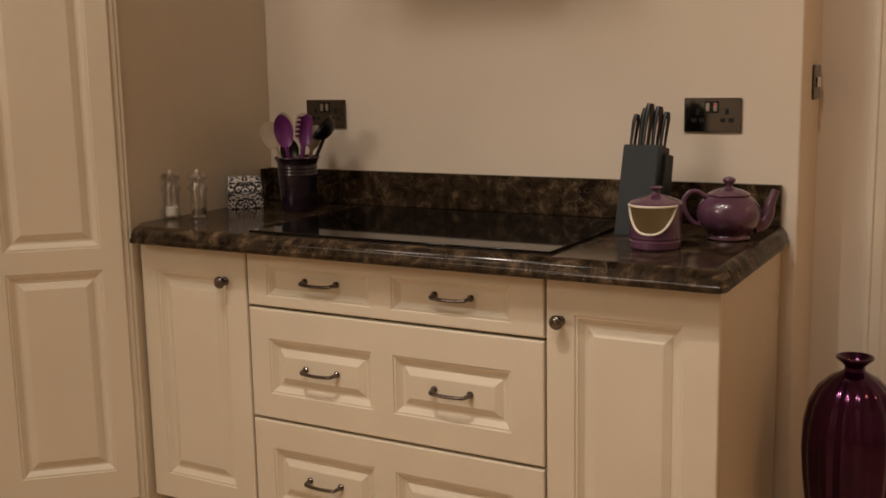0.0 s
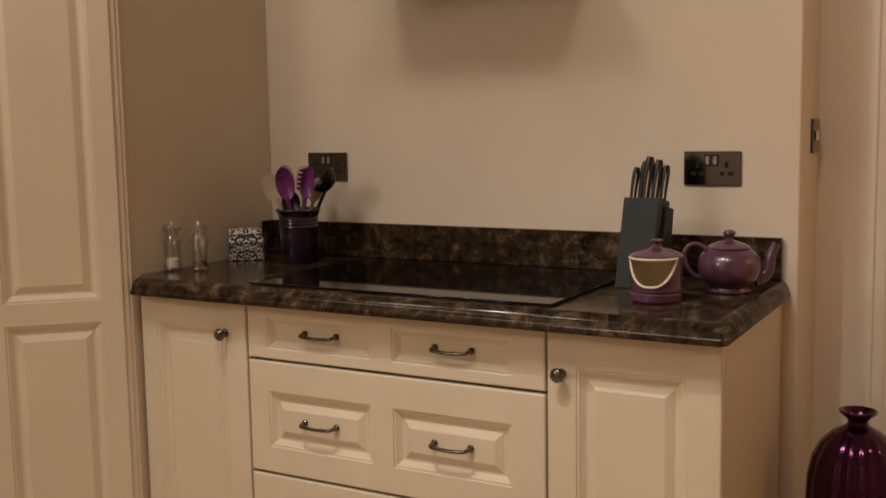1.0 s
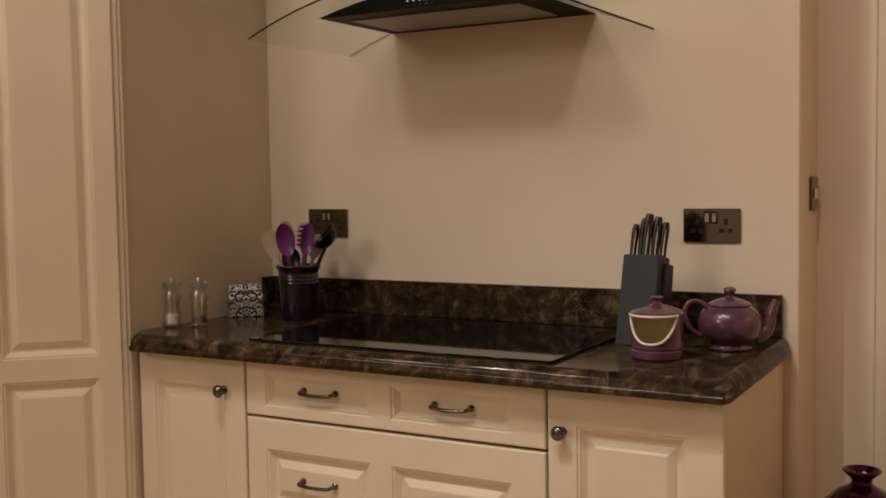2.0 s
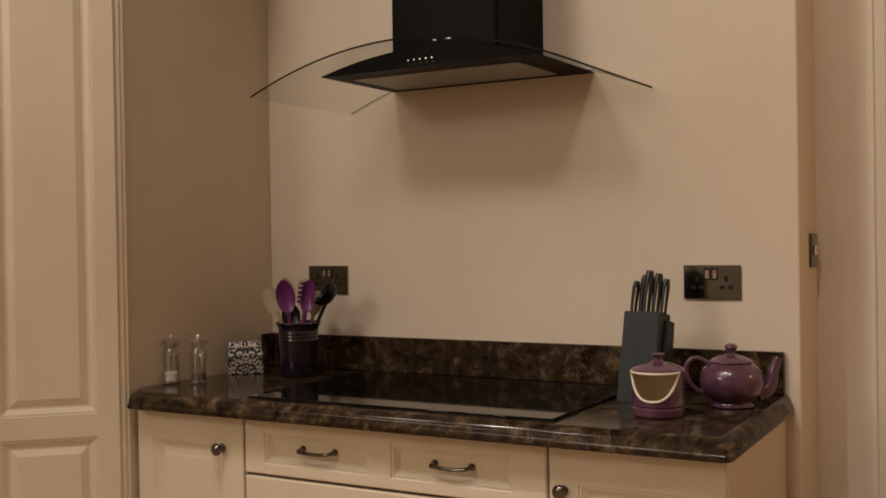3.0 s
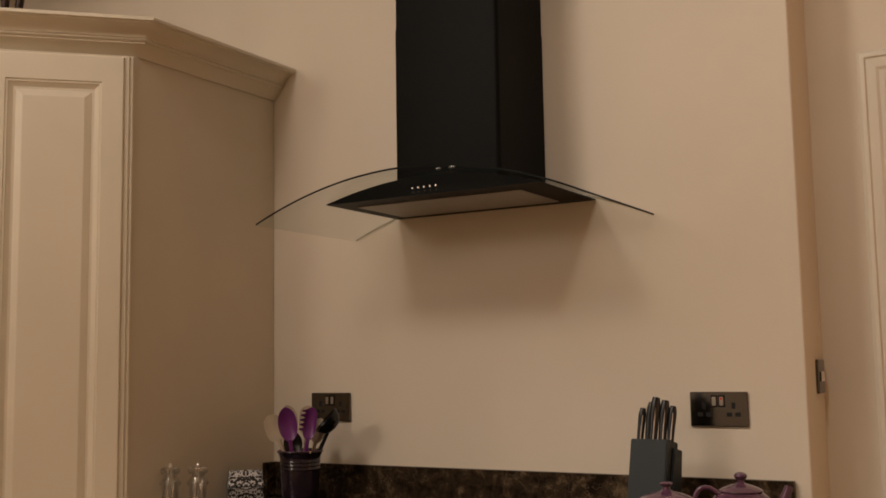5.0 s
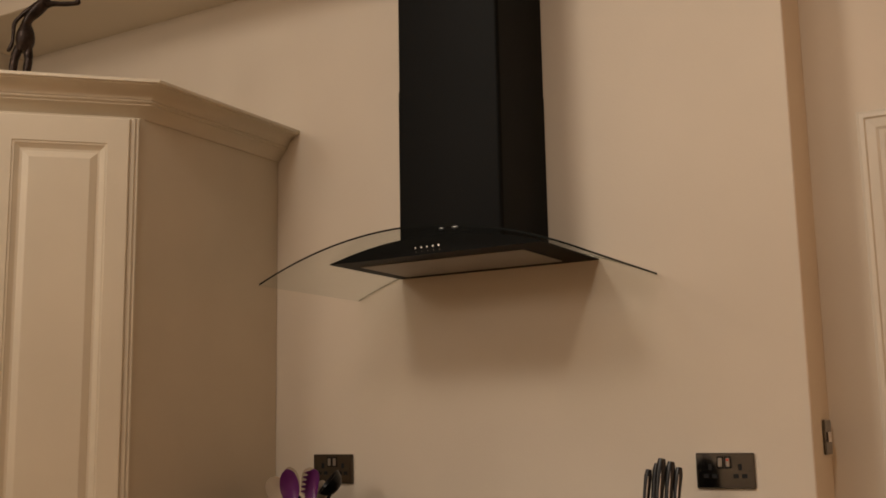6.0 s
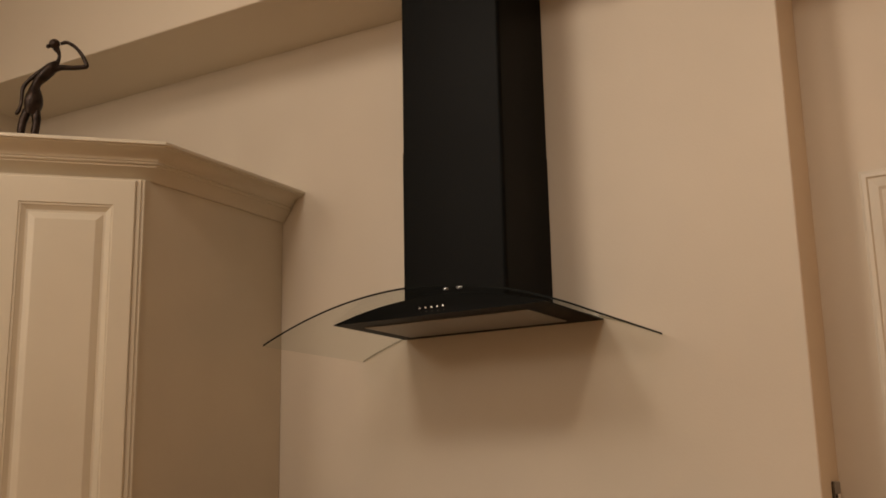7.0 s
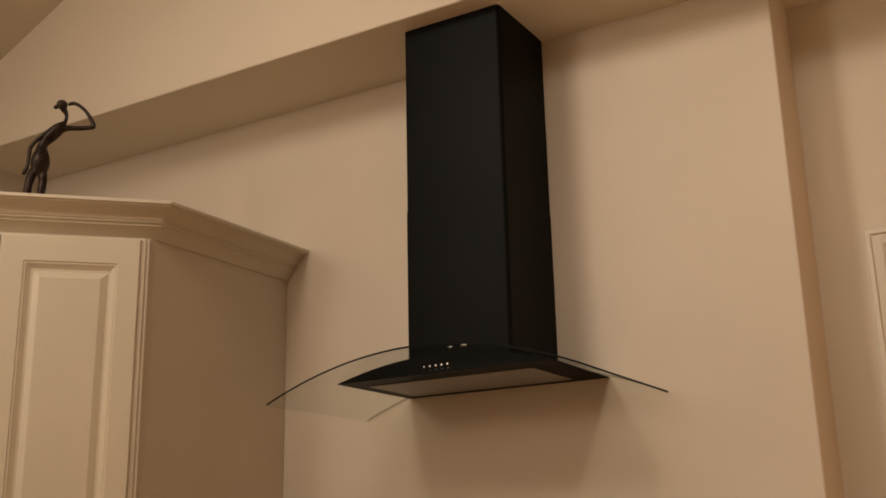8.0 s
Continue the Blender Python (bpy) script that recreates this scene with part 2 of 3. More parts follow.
def prism(outline, lo, hi, axis="y"):
    """An outline in two axes, drawn out along the third."""
    bm = bmesh.new()
    put = {"y": lambda a, b, c: (a, c, b), "z": lambda a, b, c: (a, b, c), "x": lambda a, b, c: (c, a, b)}[axis]
    a = [bm.verts.new(put(u, v, lo)) for u, v in outline]
    b = [bm.verts.new(put(u, v, hi)) for u, v in outline]
    bm.faces.new(a)
    bm.faces.new(b[::-1])
    for k in range(len(a)):
        j = (k + 1) % len(a)
        bm.faces.new((a[k], a[j], b[j], b[k]))
    return bm


# steps of a moulded panel: inset from its edge, depth behind the face
SUNK = [(0, 0), (0.002, 0.003), (0.007, 0.0035), (0.009, 0.006), (0.019, 0.0135), (0.021, 0.014)]
RAISED = SUNK + [(0.027, 0.014), (0.028, 0.0125), (0.044, 0.0045), (0.046, 0.004)]


def panel_front(x0, z0, x1, z1, panels, thick=0.02, edge=0.004):
    """A cabinet front in the xz plane with its face at y = 0 towards -y; panels: (x0, z0, x1, z1, steps)."""
    bm = bmesh.new()
    xs = sorted({x0 + edge, x1 - edge, *[p[0] for p in panels], *[p[2] for p in panels]})
    zs = sorted({z0 + edge, z1 - edge, *[p[1] for p in panels], *[p[3] for p in panels]})
    grid = {}

    def vert(x, y, z):
        key = (round(x, 5), round(y, 5), round(z, 5))
        if key not in grid:
            grid[key] = bm.verts.new((x, y, z))
        return grid[key]

    for xa, xb in zip(xs, xs[1:]):
        for za, zb in zip(zs, zs[1:]):
            cx, cz = (xa + xb) / 2, (za + zb) / 2
            if any(p[0] < cx < p[2] and p[1] < cz < p[3] for p in panels):
                continue
            bm.faces.new([vert(xa, 0, za), vert(xb, 0, za), vert(xb, 0, zb), vert(xa, 0, zb)])

    def ring(a, b):
        for k in range(4):
            bm.faces.new([a[k], a[(k + 1) % 4], b[(k + 1) % 4], b[k]])

    for px0, pz0, px1, pz1, steps in panels:
        last = None
        for inset, depth in steps:
            now = [vert(px0 + inset, depth, pz0 + inset), vert(px1 - inset, depth, pz0 + inset), vert(px1 - inset, depth, pz1 - inset), vert(px0 + inset, depth, pz1 - inset)]
            if last:
                ring(last, now)
            last = now
        bm.faces.new(last)
    # rounded outer edge and back
    out = None
    for e, d in ((edge, 0), (edge * 0.35, edge * 0.3), (0, edge), (0, thick)):
        now = [bm.verts.new((x0 + e, d, z0 + e)), bm.verts.new((x1 - e, d, z0 + e)), bm.verts.new((x1 - e, d, z1 - e)), bm.verts.new((x0 + e, d, z1 - e))]
        if out:
            ring(out, now)
        out = now
    bm.faces.new(out)
    bmesh.ops.remove_doubles(bm, verts=bm.verts, dist=1e-5)
    return bm


# ---- the room ----
WALL_R, SOFFIT, RECESS = 1.647, 2.803, 0.21


def shell(name, bm, material, label, category):
    return tagged(link(name, bm, material), label, category, kind="structure")


shell("wall_north", box((-1.30, 0, 0), (WALL_R, RECESS + 0.12, 4.6), 0.003), M_WALL, "cream painted kitchen wall behind the worktop", "wall")
shell("wall_recess", box((WALL_R, RECESS, 0), (1.842, RECESS + 0.12, 4.6)), M_WALL, "cream painted wall set back beside the door", "wall")
shell("wall_over_door", box((1.842, RECESS, 2.055), (4.6, RECESS + 0.12, 4.6)), M_WALL, "cream painted wall above the door", "wall")
shell("wall_beside_door", box((2.63, RECESS, 0), (4.6, RECESS + 0.12, 2.055)), M_WALL, "cream painted wall beside the door", "wall")
shell("wall_west", box((-1.42, -6, 0), (-1.30, RECESS + 0.12, 4.6)), M_WALL, "cream painted side wall", "wall")
shell("wall_east", box((4.6, -6, 0), (4.72, RECESS + 0.12, 4.6)), M_WALL, "cream painted side wall", "wall")
shell("wall_south", box((-1.42, -6.12, 0), (4.72, -6, 4.6)), M_WALL, "cream painted wall behind the kitchen", "wall")
shell("floor", box((-1.42, -6.12, -0.1), (4.72, RECESS + 0.12, 0)), M_FLOOR, "warm oak floor", "floor")
shell("bulkhead", box((-1.30, -0.350, SOFFIT), (4.6, RECESS, 4.55), 0.003), M_CEIL, "cream plastered bulkhead over the wall units", "bulkhead")
# vaulted ceiling, rising from the west wall to a ridge
shell("ceiling", prism([(-1.42, 3.02), (1.6, 4.40), (4.72, 2.98), (4.72, 3.08), (1.6, 4.50), (-1.42, 3.12)], -6.12, -0.350), M_CEIL, "cream painted vaulted ceiling", "ceiling")
shell("baseboard", box((WALL_R + 0.001, RECESS - 0.016, 0), (1.774, RECESS - 0.001, 0.15), 0.003), M_TRIM, "white painted skirting board", "skirting board")
shell("baseboard", box((WALL_R + 0.001, 0.0, 0), (WALL_R + 0.016, RECESS - 0.017, 0.15), 0.003), M_TRIM, "white painted skirting board", "skirting board")


def doorway():
    d = thing("door_1", "white panelled door in a moulded frame", "door", (0, RECESS, 0), kind="structure")
    x0, w, top = 1.775, 0.07, 2.119
    prof = [(0, 0), (0, -0.018), (0.008, -0.024), (0.018, -0.024), (0.022, -0.018), (0.045, -0.016), (0.052, -0.011), (0.062, -0.010), (w, -0.006), (w, 0)]
    bm = bmesh.new()
    rings = []
    for path in ((x0, 0, 1, 0), (x0, top, 1, -1), (2.69, top, -1, -1), (2.69, 0, -1, 0)):
        rings.append([bm.verts.new((path[0] + path[2] * u, v - 0.001, path[1] + path[3] * u)) for u, v in prof])
    for a, b in zip(rings, rings[1:]):
        for k in range(len(prof) - 1):
            bm.faces.new((a[k], a[k + 1], b[k + 1], b[k]))
    part("architrave", bm, M_TRIM, d)
    part("door_leaf", move(panel_front(1.857, 0.005, 2.615, 2.03, [(1.95, 1.0, 2.19, 1.92, RAISED), (2.27, 1.0, 2.51, 1.92, RAISED), (1.95, 0.2, 2.19, 0.85, RAISED), (2.27, 0.2, 2.51, 0.85, RAISED)], 0.04), (0, 0.03, 0)), M_TRIM, d)
    part("door_lining", box((1.8425, 0.0, 0), (1.8545, 0.118, 2.053)), M_TRIM, d)


def move(bm, by):
    bmesh.ops.translate(bm, verts=bm.verts, vec=by)
    return bm


doorway()

# ---- base cabinets ----
FACE, CARC, TOP = -0.592, -0.570, 0.936


def bow_handle(parent, x, z, y):
    """A dark bow handle with two feet."""
    h = 0.0485
    pts = spline([(x - h, y, z + 0.002), (x - h, y - 0.014, z + 0.002), (x - h + 0.002, y - 0.023, z + 0.0015), (x - h + 0.010, y - 0.0275, z), (x, y - 0.029, z - 0.0015), (x + h - 0.010, y - 0.0275, z), (x + h - 0.002, y - 0.023, z + 0.0015), (x + h, y - 0.014, z + 0.002), (x + h, y, z + 0.002)], 4)
    n = len(pts)
    radii = [0.0045 + 0.002 * abs(2 * i / (n - 1) - 1) ** 3 for i in range(n)]
    bm = tube(pts, radii, 10)
    for s in (-1, 1):
        join(bm, lathe_y([(0.0, 0), (0.0085, 0), (0.0085, 0.004), (0.006, 0.007), (0, 0.007)], (x + s * h, y, z + 0.003)))
    part("handle", bm, M_BRONZE, parent, "dark bronze bow handle", True)


def lathe_y(profile, at, n=20):
    bm = lathe(profile, n)
    bmesh.ops.rotate(bm, verts=bm.verts, matrix=Matrix.Rotation(radians(90), 3, "X"))
    return move(bm, at)


def knob(parent, x, z, y):
    bm = lathe_y([(0, 0), (0.011, 0), (0.011, 0.003), (0.006, 0.006), (0.0055, 0.013), (0.013, 0.018), (0.0165, 0.024), (0.0158, 0.0275), (0.0135, 0.0305), (0.0095, 0.0328), (0.005, 0.034), (0, 0.0344)], (x, y, z), 24)
    part("knob", bm, M_BRONZE, parent, "round dark bronze knob", True)


def carcass(parent, x0, x1):
    part("carcass", box((x0 + 0.001, CARC + 0.002, 0.15), (x1 - 0.001, -0.004, 0.886)), M_GAP, parent)
    part("plinth", box((x0 + 0.001, -0.52, 0.0), (x1 - 0.001, -0.502, 0.149)), M_CAB, parent)


def base_units():
    c = thing("base_cabinet", "ivory base cabinet with one raised-panel door and dark knob", "cabinet", (0, 0, 0), group="base cabinets")
    carcass(c, 0.011, 0.392)
    f = part("door", move(panel_front(0.0175, 0.155, 0.3893, 0.884, [(0.0755, 0.227, 0.324, 0.8115, RAISED)]), (0, FACE, 0)), M_CAB, c)
    knob(f, 0.3215, 0.7995, FACE)
    part("filler", box((0.0095, CARC - 0.004, 0.0), (0.0165, CARC + 0.014, 0.884), 0.001), M_CAB, c)
    c = thing("drawer_cabinet", "ivory three-drawer cabinet with paired panels and bow handles", "cabinet", (0, 0, 0), group="base cabinets")
    carcass(c, 0.3925, 1.2405)
    for z0, z1, p0, p1, hz, steps in ((0.7445, 0.883, 0.7715, 0.8555, 0.8127, SUNK), (0.4455, 0.7375, 0.513, 0.660, 0.586, RAISED), (0.140, 0.4385, 0.212, 0.365, 0.290, RAISED)):
        f = part("drawer_front", move(panel_front(0.396, z0, 1.2370, z1, [(0.458, p0, 0.776, p1, steps), (0.837, p0, 1.155, p1, steps)]), (0, FACE, 0)), M_CAB, c)
        bow_handle(f, 0.620, hz, FACE + (0.014 if steps is SUNK else 0.004))
        bow_handle(f, 0.9990, hz, FACE + (0.014 if steps is SUNK else 0.004))
    c = thing("base_cabinet", "ivory base cabinet with one raised-panel door and plain end panel", "cabinet", (0, 0, 0), group="base cabinets")
    carcass(c, 1.2415, 1.596)
    f = part("door", move(panel_front(1.2425, 0.155, 1.6275, 0.883, [(1.3098, 0.227, 1.553, 0.805, RAISED)]), (0, FACE, 0)), M_CAB, c)
    knob(f, 1.2772, 0.790, FACE)
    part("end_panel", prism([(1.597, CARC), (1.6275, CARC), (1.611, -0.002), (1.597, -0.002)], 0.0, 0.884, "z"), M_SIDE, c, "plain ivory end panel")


base_units()


def worktop():
    """Polished slab with a moulded front and end edge."""
    z1 = TOP
    edge = [(0.0, -0.047), (0.007, -0.047), (0.012, -0.045), (0.014, -0.041), (0.014, -0.034), (0.011, -0.031), (0.010, -0.027), (0.009, -0.020), (0.006, -0.013), (0.000, -0.006), (-0.007, -0.0015), (-0.013, 0.0)]
    xr, yf = 1.637, -0.636
    bm = bmesh.new()
    rows = []
    for d, h in edge:
        rows.append([bm.verts.new(q) for q in ((0.0105, -0.580 - d * 0.4, z1 + h), (0.048 - d * 0.5, yf - d, z1 + h), (xr - 0.010 + d, yf - d, z1 + h), (xr + d, yf + 0.010 - d * 0.4, z1 + h), (1.618 + d * 0.9, -0.003, z1 + h))])
    for a, b in zip(rows, rows[1:]):
        for k in range(4):
            bm.faces.new((a[k], a[k + 1], b[k + 1], b[k]))
    top = thing("worktop", "dark brown polished marble worktop with moulded edge", "worktop")
    slab = bmesh.new()
    for row in (rows[0], rows[-1]):
        ring = [slab.verts.new(v.co) for v in row] + [slab.verts.new((0.0105, -0.003, row[0].co.z))]
        slab.faces.new(ring)
    part("moulded_edge", bm, M_MARBLE, top, "", True)
    part("slab", slab, M_MARBLE, top)
    up = thing("upstand", "dark brown polished marble upstand along the wall", "upstand")
    part("back_strip", box((0.0295, -0.021, z1 + 0.001), (1.610, -0.002, 1.0405), 0.002), M_MARBLE, up)
    part("side_strip", box((0.0105, -0.060, z1 + 0.001), (0.0280, -0.002, 1.0405), 0.002), M_MARBLE, up)


worktop()


def hob():
    h = thing("induction_hob", "frameless black glass induction hob on the worktop", "hob", (0, 0, TOP))
    x0, x1, y0, y1 = 0.418, 1.258, -0.604, -0.100
    bm = box((x0, y0, 0.0015), (x1, y1, 0.0065), 0.0015)
    bmesh.ops.rotate(bm, verts=bm.verts, cent=(0, y0, 0), matrix=Matrix.Rotation(radians(0.4), 3, "X"))
    part("glass_plate", bm, M_HOB, h, "", True)
    part("frame", prism([(y0 + 0.002, 0.0002), (y1 - 0.002, 0.0002), (y1 - 0.002, 0.0048), (y0 + 0.002, 0.0014)], x0 + 0.002, x1 - 0.002, "x"), M_BLACK, h)


hob()


# ---- tall corner larder with a diagonal front ----
def tall_unit():
    t = thing("tall_cupboard", "tall ivory corner cupboard with diagonal panelled doors and cornice", "cupboard")
    zt = 2.199
    # diagonal front starts at (0, -0.63) and runs towards (-1, -1)
    plan = [(0.009, -0.002), (0.009, -0.608), (-0.005, -0.628), (-0.571, -1.194), (-1.29, -1.208), (-1.29, -0.002)]
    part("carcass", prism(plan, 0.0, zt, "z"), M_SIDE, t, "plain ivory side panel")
    turn = Matrix.Translation((0.009, -0.614, 0)) @ Matrix.Rotation(radians(45), 4, "Z")
    for s0, s1 in ((0.021, 0.389), (0.393, 0.763)):
        a, b = -s1, -s0
        bm = panel_front(a, 0.16, b, 2.190, [(a + 0.062, 0.246, b - 0.058, 0.818, RAISED), (a + 0.062, 0.878, b - 0.058, 2.117, RAISED)])
        move(bm, (0, -0.021, 0))
        bmesh.ops.transform(bm, verts=bm.verts, matrix=turn)
        part("door", bm, M_CAB, t)
    # pilaster bead at the corner
    bm = box((-0.024, -0.012, 0.0), (-0.006, 0.004, 2.196), 0.003)
    box((-0.012, -0.006, 0.0), (0.004, 0.010, 2.196), 0.003, bm)
    bmesh.ops.transform(bm, verts=bm.verts, matrix=turn)
    part("corner_bead", bm, M_CAB, t)
    # cornice: profile (out, up) swept along the side and the diagonal
    prof = [(0, 2.199), (0.006, 2.199), (0.008, 2.202), (0.029, 2.230), (0.033, 2.232), (0.033, 2.2365), (0.038, 2.2375), (0.0405, 2.2405), (0.0385, 2.2435), (0.0385, 2.246), (0.042, 2.247), (0.045, 2.255), (0.052, 2.264), (0.062, 2.271), (0.074, 2.2755), (0.082, 2.277), (0.083, 2.2805), (0.088, 2.281), (0.090, 2.283), (0.090, 2.2905), (0.088, 2.2925), (0, 2.2935)]
    k = math.tan(radians(22.5))
    bm = bmesh.new()
    rings = []
    for cx, cy, dx, dy in ((0.009, -0.002, 1, 0), (0.009, -0.588, 1, -k), (-0.571, -1.168, k, -1), (-1.295, -1.168, 0, -1)):
        rings.append([bm.verts.new((cx + dx * o, cy + dy * o, z)) for o, z in prof])
    for a, b in zip(rings, rings[1:]):
        for i in range(len(prof) - 1):
            bm.faces.new((a[i], a[i + 1], b[i + 1], b[i]))
    bm.faces.new(rings[0])
    part("cornice", bm, M_CAB, t, "moulded ivory cornice", True)
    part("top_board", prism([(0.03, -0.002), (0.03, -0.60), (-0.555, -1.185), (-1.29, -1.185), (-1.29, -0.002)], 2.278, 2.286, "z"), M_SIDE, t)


tall_unit()


# ---- cooker hood ----
def hood():
    h = thing("cooker_hood", "black chimney cooker hood with curved clear glass canopy", "cooker hood")
    xc, half = 0.8075, 0.4755

    def arc(x):
        return 1.8185 - 0.1060 * ((x - xc) / half) ** 2

    n = 40
    xs = [xc - half + 2 * half * i / n for i in range(n + 1)]
    # sheet with its dark ground edge
    bm = bmesh.new()
    y0, y1 = -0.4726, -0.004
    cols = [[bm.verts.new((x, y, arc(x) + dz)) for y, dz in ((y0, 0), (y1, 0), (y1, 0.005), (y0, 0.005))] for x in xs]
    for a, b in zip(cols, cols[1:]):
        for k in range(4):
            f = bm.faces.new((a[k], a[(k + 1) % 4], b[(k + 1) % 4], b[k]))
            f.material_index = {3: 1, 1: 2}.get(k, 0)
    bm.faces.new(cols[0])
    bm.faces.new(cols[-1]).material_index = 1
    part("glass_canopy", bm, [M_GLASS, M_EDGE, M_BACK_EDGE], h, "curved clear glass canopy", True)
    # body below the glass
    xa, xb, zb = 0.487, 1.122, 1.7675
    outline = [(xa, zb), (xb, zb)] + [(x, max(zb + 0.002, arc(x) - 0.002)) for x in [xb + (xa - xb) * i / 24 for i in range(25)]]
    part("hood_body", prism(outline, -0.365, -0.004), M_HOOD, h)
    part("filter", box((0.538, -0.292, zb - 0.003), (1.037, -0.056, zb - 0.0005), 0.001), M_FILTER, h, "brushed metal grease filter")
    for i in range(5):
        bx, bz = 0.765 + 0.0175 * i, 1.7863 + 0.0002 * i
        part("button", lathe_y([(0, 0), (0.0034, 0), (0.0034, 0.003), (0.0024, 0.0045), (0, 0.0045)], (bx, -0.365, bz), 12), M_CHROME, h, "small chrome button", True)
        part("button_mark", box((bx - 0.0016, -0.3656, bz - 0.0105), (bx + 0.0016, -0.3648, bz - 0.0090)), M_NICKEL, h)
    # polished caps added to stand in for lamp glints at the chimney foot
    for fx, wide in ((0.793, 0.0085), (0.834, 0.0105)):
        bm = lathe_y([(0, 0), (1, 0), (0.95, 0.35), (0.6, 0.8), (0, 1)], (0, 0, 0), 20)
        bmesh.ops.scale(bm, vec=(wide, 0.006, 0.0042), verts=bm.verts)
        part("glint_cap", move(bm, (fx, -0.281, 1.8475)), M_STEEL, h, "polished oval cap standing in for a lamp glint", True)
    # one more added cap, for the highlight at the right of the chimney
    part("glint_cap", lathe([(0, 0), (0.008, 0), (0.008, 0.005), (0.005, 0.009), (0, 0.010)], 18, (0.986, -0.050, arc(0.986) + 0.004)), M_STEEL, h, "polished round cap standing in for a lamp glint", True)

    def sleeve(x0, x1, front, r):
        pts = [(x0, -0.004)]
        pts += [(x0 + r - r * math.cos(a), front + r - r * math.sin(a)) for a in [math.pi / 2 * k / 6 for k in range(7)]]
        pts += [(x1 - r + r * math.sin(a), front + r - r * math.cos(a)) for a in [math.pi / 2 * k / 6 for k in range(7)]]
        return pts + [(x1, -0.004)]

    part("chimney_cover", prism(sleeve(0.657, 0.9745, -0.281, 0.012), 1.808, 2.247, "z"), M_HOOD, h, "satin black lower chimney cover", True)
    part("upper_cover", prism(sleeve(0.6583, 0.9732, -0.2797, 0.012), 2.240, SOFFIT - 0.001, "z"), M_HOOD, h, "satin black upper chimney cover", True)


hood()


# ---- sockets and switch ----
def socket(name, label, x, z, group, group_lit):
    s = thing(name, label, "socket", (x, -0.0005, z), group=group)
    part("plate", box((0, -0.0075, -0.086), (0.146, 0, 0), 0.002), M_NICKEL, s)
    for cx, lit in ((0.062, False), (0.081, True)):
        r = part("rocker", box((cx - 0.0085, -0.0090, -0.038), (cx + 0.0085, -0.0072, -0.008), 0.0005), M_BLACK, s, "rocker switch in a black surround")
        part("rocker_face", box((cx - 0.0052, -0.0125, -0.034), (cx + 0.0052, -0.0088, -0.012), 0.0015), M_ROCKER, r)
        if lit and group_lit:
            part("neon", box((cx - 0.003, -0.0131, -0.019), (cx + 0.003, -0.0124, -0.0145)), M_RED, r)
    for cx in (0.036, 0.110):
        for dx, dz, w, hh in ((0.0, -0.034, 0.0045, 0.0075), (-0.0105, -0.056, 0.0065, 0.005), (0.0105, -0.056, 0.0065, 0.005)):
            part("pin_hole", box((cx + dx - w, -0.0079, dz - hh), (cx + dx + w, -0.0072, dz + hh), 0.0), M_HOLE, s)
    for cx in (0.0125, 0.1335):
        part("screw", lathe_y([(0, 0), (0.003, 0), (0.0025, 0.001), (0, 0.0012)], (cx, -0.0073, -0.043), 12), M_NICKEL, s)
    return s


socket("double_socket", "black nickel double wall socket with one red-lit rocker", 1.360, 1.253, "wall sockets", True)
socket("double_socket", "black nickel double wall socket behind the utensil crock", 0.162, 1.253, "wall sockets", False)


def wall_switch():
    s = thing("light_switch", "black nickel light switch on the wall return", "light switch", (WALL_R + 0.0005, 0.150, 1.330))
    part("plate", box((0, -0.037, -0.086), (0.007, 0.037, 0), 0.002), M_NICKEL, s)
    for dy in (-0.011, 0.011):
        part("rocker", box((0.0068, dy - 0.007, -0.056), (0.012, dy + 0.007, -0.03), 0.002), M_CHROME, s)


wall_switch()


# ---- things on the worktop ----
def mill(label, x, y, fill, fill_top):
    m = thing("mill", label, "mill", (x, y, TOP), group="salt and pepper mills")
    m.scale = (1.17, 1.17, 1.05)
    prof = [(0, 0), (0.0205, 0), (0.0215, 0.003), (0.0205, 0.006), (0.0195, 0.010), (0.0195, 0.070), (0.021, 0.073), (0.0245, 0.078), (0.0245, 0.084), (0.020, 0.089), (0.016, 0.095), (0.016, 0.099), (0.020, 0.105), (0.0225, 0.112), (0.0215, 0.118), (0.014, 0.119), (0.0, 0.119)]
    prof = prof[:-2] + [(0.0135, 0.1185), (0.0125, 0.100), (0.0125, 0.094), (0.0165, 0.086), (0.0165, 0.009), (0, 0.009)]
    part("body", lathe(prof, 28), M_CLEAR, m, "clear acrylic body", True).visible_shadow = False
    part("filling", lathe([(0, 0.010), (0.0158, 0.010), (0.016, fill_top - 0.002), (0.013, fill_top), (0, fill_top - 0.001)], 24), fill, m, "", True)
    part("spindle", lathe([(0, 0.009), (0.0018, 0.009), (0.0018, 0.119), (0.0042, 0.120), (0.0048, 0.126), (0.003, 0.131), (0, 0.132)], 14), M_STEEL, m, "steel spindle and nut", True)
    for k in range(6):
        a = math.pi / 3 * k
        part("crown_lug", lathe([(0, 0.104), (0.0045, 0.107), (0.005, 0.114), (0.003, 0.121), (0, 0.122)], 10, (0.0185 * math.cos(a), 0.0185 * math.sin(a), 0)), M_CLEAR, m, "", True)


mill("clear acrylic salt mill a quarter full of white salt", 0.037, -0.481, M_SALT, 0.033)
mill("clear acrylic pepper mill with a little black pepper", 0.103, -0.443, M_PEPPER, 0.026)


